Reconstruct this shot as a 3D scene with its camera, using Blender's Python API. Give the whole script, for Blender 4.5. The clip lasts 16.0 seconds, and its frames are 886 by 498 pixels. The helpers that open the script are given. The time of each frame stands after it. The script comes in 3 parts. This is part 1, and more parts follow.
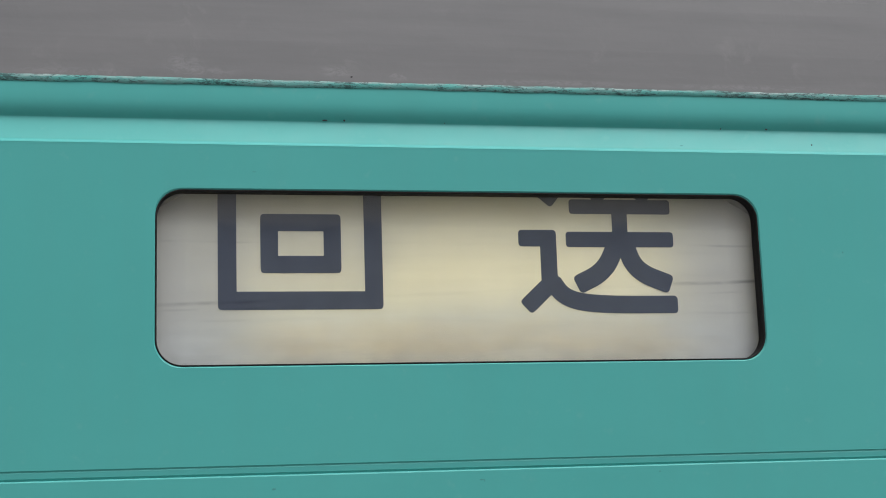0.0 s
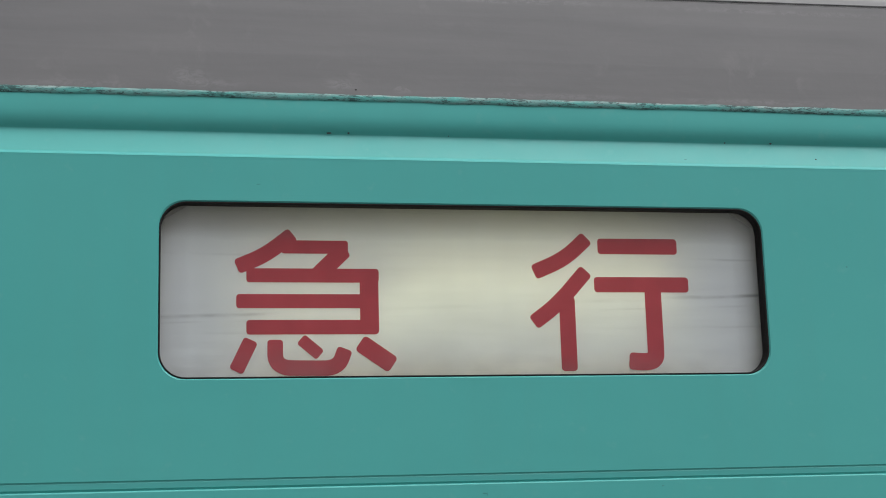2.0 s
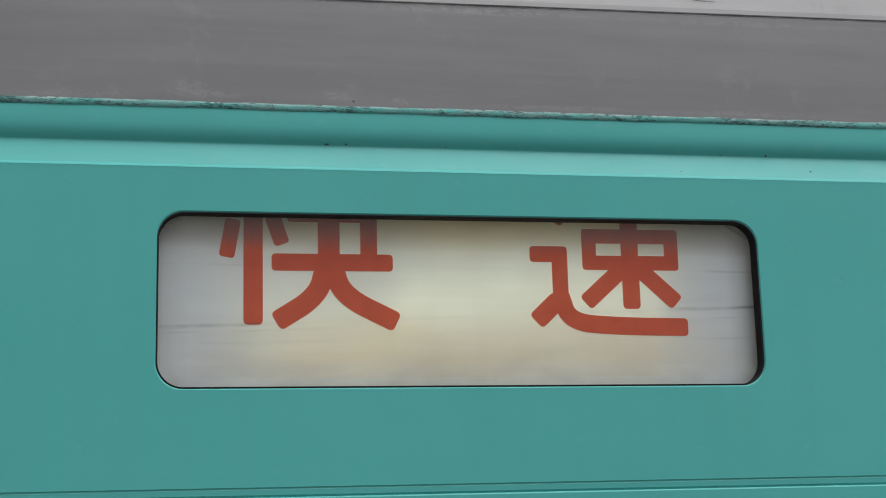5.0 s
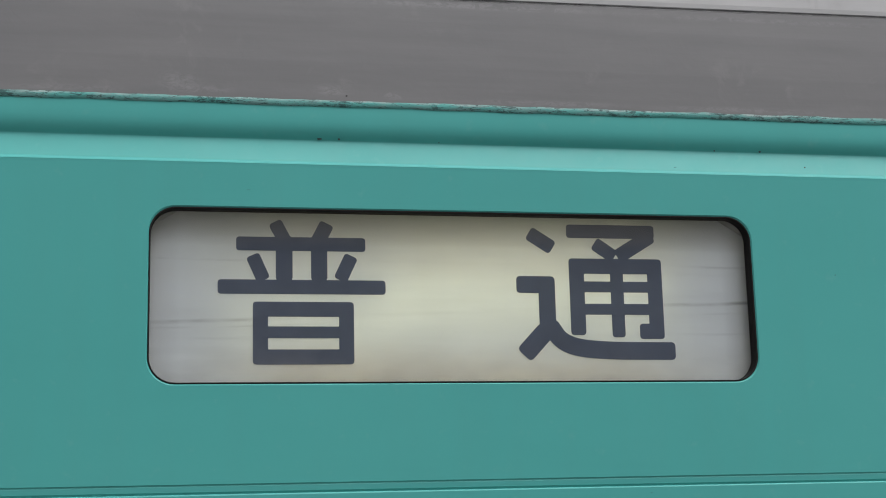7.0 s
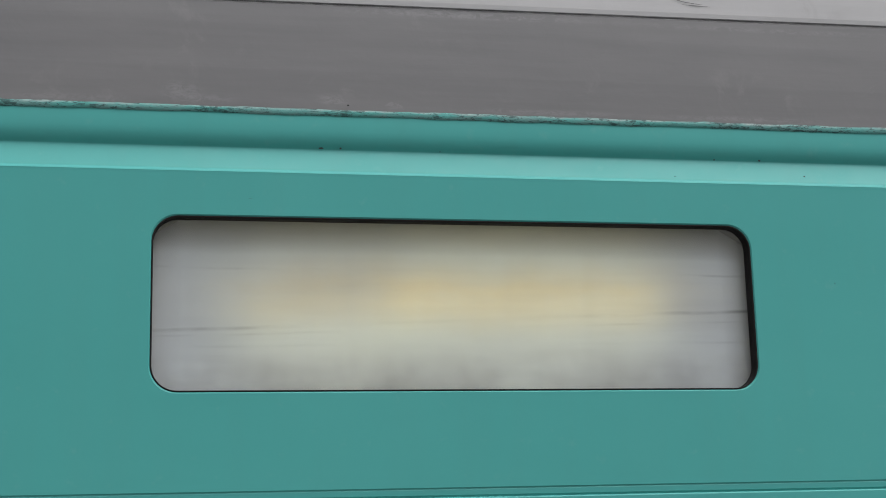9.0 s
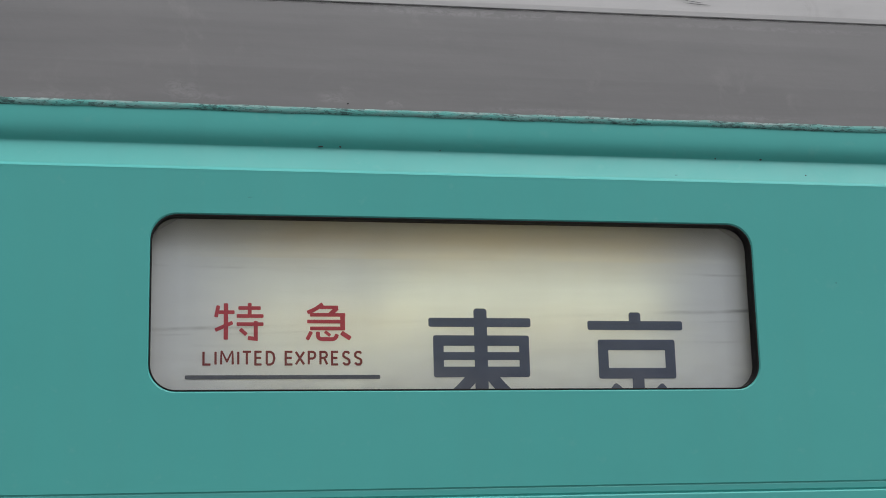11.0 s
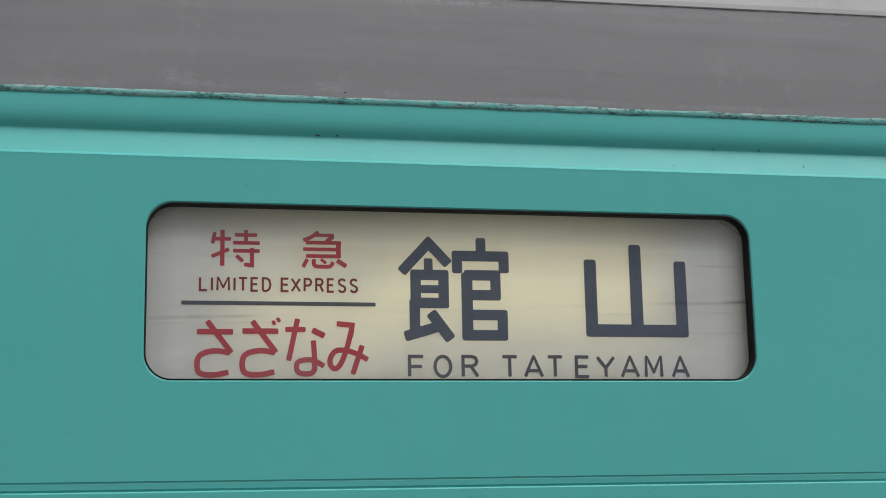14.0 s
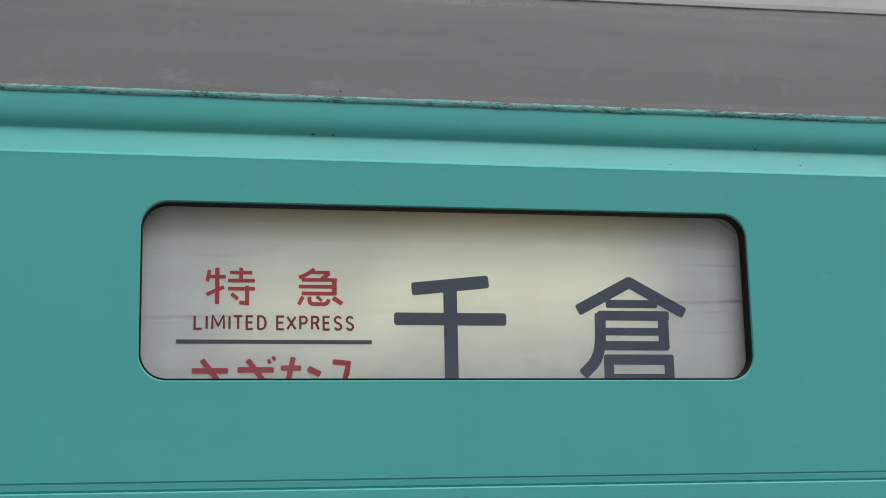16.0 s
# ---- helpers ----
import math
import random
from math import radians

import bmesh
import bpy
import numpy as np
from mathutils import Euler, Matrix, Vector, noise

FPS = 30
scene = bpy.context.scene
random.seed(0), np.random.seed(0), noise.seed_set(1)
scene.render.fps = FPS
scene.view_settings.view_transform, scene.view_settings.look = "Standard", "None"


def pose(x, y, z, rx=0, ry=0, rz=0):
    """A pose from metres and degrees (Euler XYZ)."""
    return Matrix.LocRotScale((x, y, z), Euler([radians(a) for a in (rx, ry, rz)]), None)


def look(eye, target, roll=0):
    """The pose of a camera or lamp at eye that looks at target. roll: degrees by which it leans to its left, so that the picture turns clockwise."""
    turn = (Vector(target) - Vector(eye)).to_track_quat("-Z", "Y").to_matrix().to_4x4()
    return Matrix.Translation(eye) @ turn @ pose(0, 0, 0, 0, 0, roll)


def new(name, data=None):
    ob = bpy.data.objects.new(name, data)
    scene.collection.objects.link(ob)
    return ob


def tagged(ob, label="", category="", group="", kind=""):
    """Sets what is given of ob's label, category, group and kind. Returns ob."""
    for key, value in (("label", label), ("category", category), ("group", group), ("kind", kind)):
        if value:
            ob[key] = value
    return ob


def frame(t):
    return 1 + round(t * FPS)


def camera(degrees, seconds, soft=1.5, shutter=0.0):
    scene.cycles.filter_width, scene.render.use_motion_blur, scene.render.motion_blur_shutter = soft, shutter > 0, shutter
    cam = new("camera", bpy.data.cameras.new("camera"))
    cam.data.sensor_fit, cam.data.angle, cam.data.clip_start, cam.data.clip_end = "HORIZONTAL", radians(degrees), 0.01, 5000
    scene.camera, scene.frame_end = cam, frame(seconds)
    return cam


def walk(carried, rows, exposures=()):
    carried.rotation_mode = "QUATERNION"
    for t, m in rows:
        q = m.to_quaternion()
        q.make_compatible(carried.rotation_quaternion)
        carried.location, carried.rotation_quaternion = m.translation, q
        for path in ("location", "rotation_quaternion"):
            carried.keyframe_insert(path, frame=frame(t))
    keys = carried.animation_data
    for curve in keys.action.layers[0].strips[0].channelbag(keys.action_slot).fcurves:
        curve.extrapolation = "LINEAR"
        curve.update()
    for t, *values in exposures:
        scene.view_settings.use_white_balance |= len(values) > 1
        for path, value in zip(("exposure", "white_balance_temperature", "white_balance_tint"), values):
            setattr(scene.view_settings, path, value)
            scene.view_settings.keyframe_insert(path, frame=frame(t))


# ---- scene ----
from mathutils.geometry import delaunay_2d_cdt

SIGN_Z = 1.95                  # height of the sign's middle over the platform
WIN_W, WIN_H, WIN_R = 0.640, 0.1790, 0.027
WIN_DROP = 0.0005              # its middle lies this far under the sign's
BLIND_Y = 0.018                # the blind hangs this far behind the side panel
PITCH = 0.2465                 # one legend of the blind
CAR_X = 10.0

# ---------------------------------------------------------------- camera
cam = camera(34.57, 16.0, soft=0.95)
CAMERA_ROWS = [
    (0, pose(-0.3102, -1.4185, 1.7150, 100.326, 1.847, -10.893)),
    (0.5, pose(-0.3082, -1.4166, 1.7162, 100.593, 1.856, -10.778)),
    (1, pose(-0.3103, -1.4175, 1.7161, 100.598, 1.742, -10.819)),
    (1.5, pose(-0.3087, -1.4171, 1.7144, 100.687, 1.725, -10.754)),
    (2, pose(-0.3100, -1.4182, 1.7158, 100.825, 1.607, -10.784)),
    (2.5, pose(-0.3097, -1.4188, 1.7141, 100.998, 1.826, -10.892)),
    (3, pose(-0.3111, -1.4206, 1.7160, 101.138, 1.633, -10.953)),
    (3.5, pose(-0.3106, -1.4235, 1.7120, 101.332, 1.619, -10.940)),
    (4, pose(-0.3122, -1.4231, 1.7152, 101.311, 1.793, -10.974)),
    (4.2, pose(-0.3122, -1.4235, 1.7150, 101.220, 1.490, -10.980)),
    (6.3, pose(-0.3125, -1.4250, 1.7138, 101.385, 1.500, -10.975)),
    (6.5, pose(-0.3125, -1.4251, 1.7138, 101.354, 1.533, -11.020)),
    (7, pose(-0.3105, -1.4197, 1.7151, 101.085, 1.432, -11.243)),
    (7.5, pose(-0.3122, -1.4214, 1.7139, 101.211, 1.519, -10.939)),
    (8, pose(-0.3139, -1.4234, 1.7158, 101.197, 1.458, -10.959)),
    (8.5, pose(-0.3137, -1.4252, 1.7160, 101.294, 1.435, -11.093)),
    (9, pose(-0.3119, -1.4258, 1.7128, 101.471, 1.442, -11.199)),
    (9.2, pose(-0.3119, -1.4255, 1.7130, 101.405, 1.430, -11.110)),
    (11.5, pose(-0.3110, -1.4201, 1.7156, 101.341, 1.410, -11.259)),
    (12, pose(-0.3111, -1.4200, 1.7145, 101.218, 1.577, -11.321)),
    (12.5, pose(-0.3119, -1.4193, 1.7158, 101.271, 1.563, -11.566)),
    (13, pose(-0.3098, -1.4183, 1.7147, 101.334, 1.371, -11.389)),
    (13.5, pose(-0.3089, -1.4178, 1.7149, 101.270, 1.326, -11.328)),
    (14, pose(-0.3096, -1.4169, 1.7142, 101.029, 1.129, -11.373)),
    (14.5, pose(-0.3103, -1.4148, 1.7161, 101.173, 1.474, -11.321)),
    (15, pose(-0.3098, -1.4125, 1.7162, 101.109, 1.354, -11.526)),
    (15.5, pose(-0.3085, -1.4131, 1.7167, 101.068, 1.270, -11.462)),
    (16, pose(-0.3074, -1.4127, 1.7136, 101.049, 1.246, -11.463)),
]
EXPOSURES = [(0, 0.0), (1, -0.09), (1.5, -0.13), (2.5, -0.13), (4, -0.17), (7, -0.18), (9, -0.22), (11.5, -0.19), (13, -0.20), (13.5, -0.24), (14, -0.12),
             (14.5, -0.04), (15, -0.03), (15.5, -0.13), (16, -0.17)]
walk(cam, CAMERA_ROWS, EXPOSURES)

# ---------------------------------------------------------------- light: a bright overcast sky
SUN_EL, SUN_AZ = 64, 135
world = bpy.data.worlds.new("overcast_sky")
scene.world = world
world.use_nodes = True
wn = world.node_tree.nodes
wl = world.node_tree.links
sky = wn.new("ShaderNodeTexSky")
sky.sky_type = "NISHITA"
sky.sun_disc = False
sky.sun_elevation = radians(SUN_EL)
sky.sun_rotation = radians(SUN_AZ)
sky.air_density, sky.dust_density, sky.ozone_density = 1.0, 6.0, 1.0
grey = wn.new("ShaderNodeHueSaturation")
grey.inputs["Saturation"].default_value = 0.25
wl.new(sky.outputs[0], grey.inputs["Color"])
wl.new(grey.outputs[0], wn["Background"].inputs["Color"])
wn["Background"].inputs["Strength"].default_value = 0.106

sun_data = bpy.data.lights.new("sun", "SUN")
sun_data.energy = 2.65
sun_data.angle = radians(50)
sun_data.color = (0.98, 0.99, 1.0)
sun = new("sun", sun_data)
sun_way = Vector((math.sin(radians(SUN_AZ)) * math.cos(radians(SUN_EL)), math.cos(radians(SUN_AZ)) * math.cos(radians(SUN_EL)), math.sin(radians(SUN_EL))))
sun.matrix_world = look(sun_way * 30, (0, 0, 0))


# ---------------------------------------------------------------- materials
def material(name):
    m = bpy.data.materials.new(name)
    m.use_nodes = True
    nt = m.node_tree
    return m, nt, nt.nodes["Principled BSDF"]


def node(nt, kind, inputs=(), operation="", data_type="", blend_type=""):
    n = nt.nodes.new(kind)
    if operation:
        n.operation = operation
    if data_type:
        n.data_type = data_type
    if blend_type:
        n.blend_type = blend_type
    for k, v in dict(inputs).items():
        if isinstance(v, bpy.types.NodeSocket):
            nt.links.new(v, n.inputs[k])
        else:
            n.inputs[k].default_value = v
    return n


def coords(nt, scale=(1, 1, 1), rot=(0, 0, 0)):
    c = node(nt, "ShaderNodeNewGeometry")
    return node(nt, "ShaderNodeMapping", {"Vector": c.outputs["Position"], "Scale": scale, "Rotation": rot}).outputs[0]


def noise_tex(nt, vec, scale, detail=4.0, rough=0.55, dist=0.0):
    return node(nt, "ShaderNodeTexNoise", {"Vector": vec, "Scale": scale, "Detail": detail, "Roughness": rough, "Distortion": dist}).outputs["Fac"]


def ramp(nt, fac, lo, hi, a=0.0, b=1.0):
    return node(nt, "ShaderNodeMapRange", {"Value": fac, "From Min": lo, "From Max": hi, "To Min": a, "To Max": b}).outputs[0]


def mix_col(nt, fac, a, b, mode="MIX"):
    n = node(nt, "ShaderNodeMix", data_type="RGBA", blend_type=mode)
    for sock, v in ((n.inputs[0], fac), (n.inputs[6], a), (n.inputs[7], b)):
        if isinstance(v, bpy.types.NodeSocket):
            nt.links.new(v, sock)
        else:
            sock.default_value = v if not isinstance(v, tuple) else (*v, 1)
    return n.outputs[2]


def bump(nt, height, strength, dist):
    return node(nt, "ShaderNodeBump", {"Height": height, "Strength": strength, "Distance": dist}).outputs[0]


def teal_paint():
    m, nt, p = material("teal_paint")
    v = coords(nt)
    broad = noise_tex(nt, v, 3.0, 3)
    fine = noise_tex(nt, v, 60.0, 5)
    streak = noise_tex(nt, coords(nt, (14, 14, 1.2)), 1.6, 4)
    col = mix_col(nt, ramp(nt, broad, 0.3, 0.7), TEAL_A, TEAL_B)
    col = mix_col(nt, ramp(nt, streak, 0.45, 0.8, 0.0, 0.10), col, (0.10, 0.27, 0.25))
    col = mix_col(nt, ramp(nt, fine, 0.62, 0.80, 0.0, 0.12), col, (0.30, 0.52, 0.48))
    nt.links.new(col, p.inputs["Base Color"])
    nt.links.new(ramp(nt, fine, 0.3, 0.7, 0.40, 0.52), p.inputs["Roughness"])
    p.inputs["Specular IOR Level"].default_value = 0.28
    h = noise_tex(nt, coords(nt, (1, 1, 1.8)), 7.0, 2)
    nt.links.new(bump(nt, h, 0.18, 0.004), p.inputs["Normal"])
    return m


def roof_paint(name, a, b, rubs=()):
    """Brushed grey paint; rubs: worn patches as (x, z, half width, half height, strength)."""
    m, nt, p = material(name)
    v = coords(nt)
    broad = noise_tex(nt, coords(nt, (1.2, 1.2, 5)), 4.0, 4)
    scuff = noise_tex(nt, v, 26.0, 6, 0.7, 0.8)
    patch = noise_tex(nt, coords(nt, (1, 1, 1.3)), 9.0, 2)
    col = mix_col(nt, ramp(nt, broad, 0.3, 0.7), a, b)
    worn = node(nt, "ShaderNodeMath", {0: ramp(nt, scuff, 0.54, 0.66), 1: ramp(nt, patch, 0.52, 0.66)}, operation="MULTIPLY").outputs[0]
    col = mix_col(nt, ramp(nt, worn, 0, 1, 0, 0.38), col, (0.27, 0.262, 0.266))
    if rubs:
        g = node(nt, "ShaderNodeSeparateXYZ", {0: node(nt, "ShaderNodeNewGeometry").outputs["Position"]})
        ragged = ramp(nt, noise_tex(nt, coords(nt, (0.7, 1, 1.4)), 110.0, 6, 0.75, 1.2), 0.44, 0.58)
        for x, z, hx, hz, k in rubs:
            spot = times(nt, smooth_band(nt, g.outputs[0], x, hx), smooth_band(nt, g.outputs[2], z, hz))
            col = mix_col(nt, times(nt, times(nt, spot, ragged), k), col, (0.33, 0.325, 0.335))
    brush = noise_tex(nt, coords(nt, (1.2, 1, 26)), 1.6, 5, 0.65)
    col = mix_col(nt, ramp(nt, brush, 0.40, 0.72, 0.0, 0.20), col, tuple(c * 1.45 for c in b))
    nt.links.new(col, p.inputs["Base Color"])
    p.inputs["Roughness"].default_value = 0.40
    h = node(nt, "ShaderNodeMath", {0: brush, 1: 0.5, 2: scuff}, operation="MULTIPLY_ADD").outputs[0]
    nt.links.new(bump(nt, h, 0.22, 0.001), p.inputs["Normal"])
    return m


def plain(name, col, rough, metal=0.0, grain=0.12, scale=80.0):
    m, nt, p = material(name)
    n = noise_tex(nt, coords(nt), scale, 4)
    dark = tuple(c * (1 - grain) for c in col)
    nt.links.new(mix_col(nt, ramp(nt, n, 0.3, 0.7), dark, col), p.inputs["Base Color"])
    p.inputs["Roughness"].default_value = rough
    p.inputs["Metallic"].default_value = metal
    return m


def smooth_band(nt, coord, centre, half):
    """1 at the centre, falling smoothly to 0 at the half width."""
    d = node(nt, "ShaderNodeMath", {0: coord, 1: centre}, operation="SUBTRACT").outputs[0]
    d = node(nt, "ShaderNodeMath", {0: d}, operation="ABSOLUTE").outputs[0]
    n = node(nt, "ShaderNodeMapRange", {"Value": d, "From Min": half, "From Max": 0.0})
    n.interpolation_type = "SMOOTHERSTEP"
    return n.outputs[0]


def times(nt, a, b):
    return node(nt, "ShaderNodeMath", {0: a, 1: b}, operation="MULTIPLY").outputs[0]


def plus(nt, a, b):
    return node(nt, "ShaderNodeMath", {0: a, 1: b}, operation="ADD").outputs[0]


def blind_cloth(number, lower, upper, smudge, age):
    """Off-white translucent film, scorched brown in two bands where the lamp has stood behind it; smudge: grey dirt under the upper band; age: yellowing of the whole section."""
    m, nt, p = material("blind_film")
    tc = node(nt, "ShaderNodeTexCoord").outputs["Object"]
    sep = node(nt, "ShaderNodeSeparateXYZ", {0: tc})
    at = node(nt, "ShaderNodeMapping", {"Vector": tc, "Location": (number * 3.7, 0, number * 1.9)}).outputs[0]

    def grain(scale, size, detail=4.0, rough=0.55):
        return noise_tex(nt, node(nt, "ShaderNodeMapping", {"Vector": at, "Scale": scale}).outputs[0], size, detail, rough)

    soil = grain((3, 3, 9), 2.5, 5)
    col = mix_col(nt, ramp(nt, soil, 0.35, 0.75), FILM, tuple(c * 0.93 for c in FILM))
    # vertical rub marks, very faint
    rub = grain((26, 1, 2.2), 1.0, 4, 0.6)
    col = mix_col(nt, ramp(nt, rub, 0.46, 0.72, 0.0, 0.22), col, tuple(c * 0.84 for c in FILM))
    sway = grain((7, 1, 1), 1.0, 4, 0.6)
    z = plus(nt, sep.outputs[2], ramp(nt, sway, 0.3, 0.7, -0.007, 0.007))
    across = times(nt, node(nt, "ShaderNodeClamp", {"Value": times(nt, smooth_band(nt, sep.outputs[0], 0.01, 0.40), 1.7)}).outputs[0], ramp(nt, grain((9, 1, 16), 1.0, 5, 0.6), 0.25, 0.62, 0.6, 1.0))
    scorch = None
    for centre, half, strength in ((-0.100, 0.064, lower * 0.90), (-0.101, 0.012, lower * 0.18), (0.1465, 0.064, lower * 0.5), (0.048, 0.058, upper * 0.85), (0.056, 0.012, upper * 0.14)):
        f = times(nt, smooth_band(nt, z, centre, half), strength)
        scorch = f if scorch is None else plus(nt, scorch, f)
    scorch = node(nt, "ShaderNodeClamp", {"Value": times(nt, scorch, across)}).outputs[0]
    if age:
        scorch = node(nt, "ShaderNodeMath", {0: scorch, 1: times(nt, smooth_band(nt, sep.outputs[2], -0.01, 0.16), age)}, operation="MAXIMUM").outputs[0]
    through_col = mix_col(nt, scorch, col, mix_col(nt, 1.0, col, SCORCH_DEEP, "MULTIPLY"))
    col = mix_col(nt, times(nt, scorch, 0.32), col, mix_col(nt, 1.0, col, SCORCH, "MULTIPLY"))
    if smudge:
        patch = times(nt, smooth_band(nt, z, -0.040, 0.045), ramp(nt, grain((11, 1, 5), 1.0, 3), 0.42, 0.70, 0.0, smudge))
        col, through_col = (mix_col(nt, patch, c, (0.56, 0.585, 0.64)) for c in (col, through_col))
    d = node(nt, "ShaderNodeBsdfDiffuse", {"Color": col})
    t = node(nt, "ShaderNodeBsdfTranslucent", {"Color": mix_col(nt, 1.0, through_col, (1.0, 0.97, 0.86), "MULTIPLY")})
    mx = node(nt, "ShaderNodeMixShader", {0: 0.36, 1: d.outputs[0], 2: t.outputs[0]})
    nt.links.new(mx.outputs[0], nt.nodes["Material Output"].inputs[0])
    return m


def ink(name, col):
    m, nt, p = material(name)
    tc = node(nt, "ShaderNodeTexCoord").outputs["Object"]
    n = noise_tex(nt, tc, 45.0, 4)
    c = mix_col(nt, ramp(nt, n, 0.3, 0.7), tuple(x * 0.88 for x in col), col)
    d = node(nt, "ShaderNodeBsdfDiffuse", {"Color": c})
    t = node(nt, "ShaderNodeBsdfTranslucent", {"Color": c})
    mx = node(nt, "ShaderNodeMixShader", {0: 0.24, 1: d.outputs[0], 2: t.outputs[0]})
    nt.links.new(mx.outputs[0], nt.nodes["Material Output"].inputs[0])
    return m


def pane_glass():
    """Clear pane: a thin gloss, and horizontal smears of grime."""
    m, nt, p = material("pane_glass")
    clear = node(nt, "ShaderNodeBsdfTransparent")
    gloss = node(nt, "ShaderNodeBsdfGlossy", {"Roughness": 0.05})
    fr = node(nt, "ShaderNodeFresnel", {"IOR": 1.3}).outputs[0]
    a = node(nt, "ShaderNodeMixShader", {0: fr, 1: clear.outputs[0], 2: gloss.outputs[0]})
    tc = node(nt, "ShaderNodeTexCoord").outputs["Object"]
    sep = node(nt, "ShaderNodeSeparateXYZ", {0: tc})
    wob = noise_tex(nt, node(nt, "ShaderNodeMapping", {"Vector": tc, "Scale": (5, 1, 1)}).outputs[0], 1.0, 3)
    broken = noise_tex(nt, node(nt, "ShaderNodeMapping", {"Vector": tc, "Scale": (9, 1, 30)}).outputs[0], 1.3, 4)
    total = None
    # smears: height, slope, half width, strength
    for z0, k, hw, s in ((-0.0150, 0.038, 0.0017, 0.30), (-0.0235, 0.030, 0.0009, 0.16), (0.0370, -0.004, 0.0011, 0.16), (-0.040, 0.01, 0.0012, 0.07)):
        lin = node(nt, "ShaderNodeMath", {0: sep.outputs[0], 1: -k, 2: -z0}, operation="MULTIPLY_ADD").outputs[0]
        dz = node(nt, "ShaderNodeMath", {0: sep.outputs[2], 1: lin}, operation="ADD").outputs[0]
        dz = node(nt, "ShaderNodeMath", {0: wob, 1: 0.006, 2: dz}, operation="MULTIPLY_ADD").outputs[0]
        ab = node(nt, "ShaderNodeMath", {0: dz, 1: 0.003}, operation="SUBTRACT").outputs[0]
        ab = node(nt, "ShaderNodeMath", {0: ab}, operation="ABSOLUTE").outputs[0]
        f = ramp(nt, ab, hw * 1.7, hw * 0.3, 0.0, s)
        total = f if total is None else node(nt, "ShaderNodeMath", {0: total, 1: f}, operation="ADD").outputs[0]
    ends = ramp(nt, node(nt, "ShaderNodeMath", {0: sep.outputs[0]}, operation="ABSOLUTE").outputs[0], 0.12, 0.29, 0.10, 1.3)
    total = node(nt, "ShaderNodeMath", {0: total, 1: ends}, operation="MULTIPLY").outputs[0]
    total = node(nt, "ShaderNodeMath", {0: total, 1: ramp(nt, broken, 0.42, 0.62, 0.05, 1.0)}, operation="MULTIPLY").outputs[0]
    film = ramp(nt, noise_tex(nt, node(nt, "ShaderNodeMapping", {"Vector": tc, "Scale": (4, 1, 60)}).outputs[0], 1.6, 5), 0.45, 0.75, 0.0, 0.04)
    total = node(nt, "ShaderNodeMath", {0: total, 1: film}, operation="ADD").outputs[0]
    grime = node(nt, "ShaderNodeBsdfDiffuse", {"Color": (0.030, 0.026, 0.034, 1)})
    b = node(nt, "ShaderNodeMixShader", {0: total, 1: a.outputs[0], 2: grime.outputs[0]})
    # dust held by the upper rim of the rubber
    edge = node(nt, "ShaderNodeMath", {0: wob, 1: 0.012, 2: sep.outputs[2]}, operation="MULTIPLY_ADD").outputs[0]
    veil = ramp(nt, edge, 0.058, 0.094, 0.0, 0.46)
    # towards both ends: the gasket's shade painted into the veil, along with some dirt
    side_shade_dirt = ramp(nt, node(nt, "ShaderNodeMath", {0: sep.outputs[0]}, operation="ABSOLUTE").outputs[0], 0.288, 0.318, 0.0, 0.24)
    veil = plus(nt, veil, side_shade_dirt)
    dust_shade = node(nt, "ShaderNodeBsdfDiffuse", {"Color": (0.37, 0.36, 0.35, 1)})
    # patchy grey towards the bottom
    smudge = noise_tex(nt, node(nt, "ShaderNodeMapping", {"Vector": tc, "Scale": (7, 1, 14)}).outputs[0], 1.5, 4)
    low = node(nt, "ShaderNodeMath", {0: ramp(nt, sep.outputs[2], -0.045, -0.085, 0.0, 0.20), 1: ramp(nt, smudge, 0.40, 0.68)}, operation="MULTIPLY").outputs[0]
    veil = node(nt, "ShaderNodeMath", {0: veil, 1: low}, operation="ADD").outputs[0]
    c = node(nt, "ShaderNodeMixShader", {0: veil, 1: b.outputs[0], 2: dust_shade.outputs[0]})
    nt.links.new(c.outputs[0], nt.nodes["Material Output"].inputs[0])
    return m


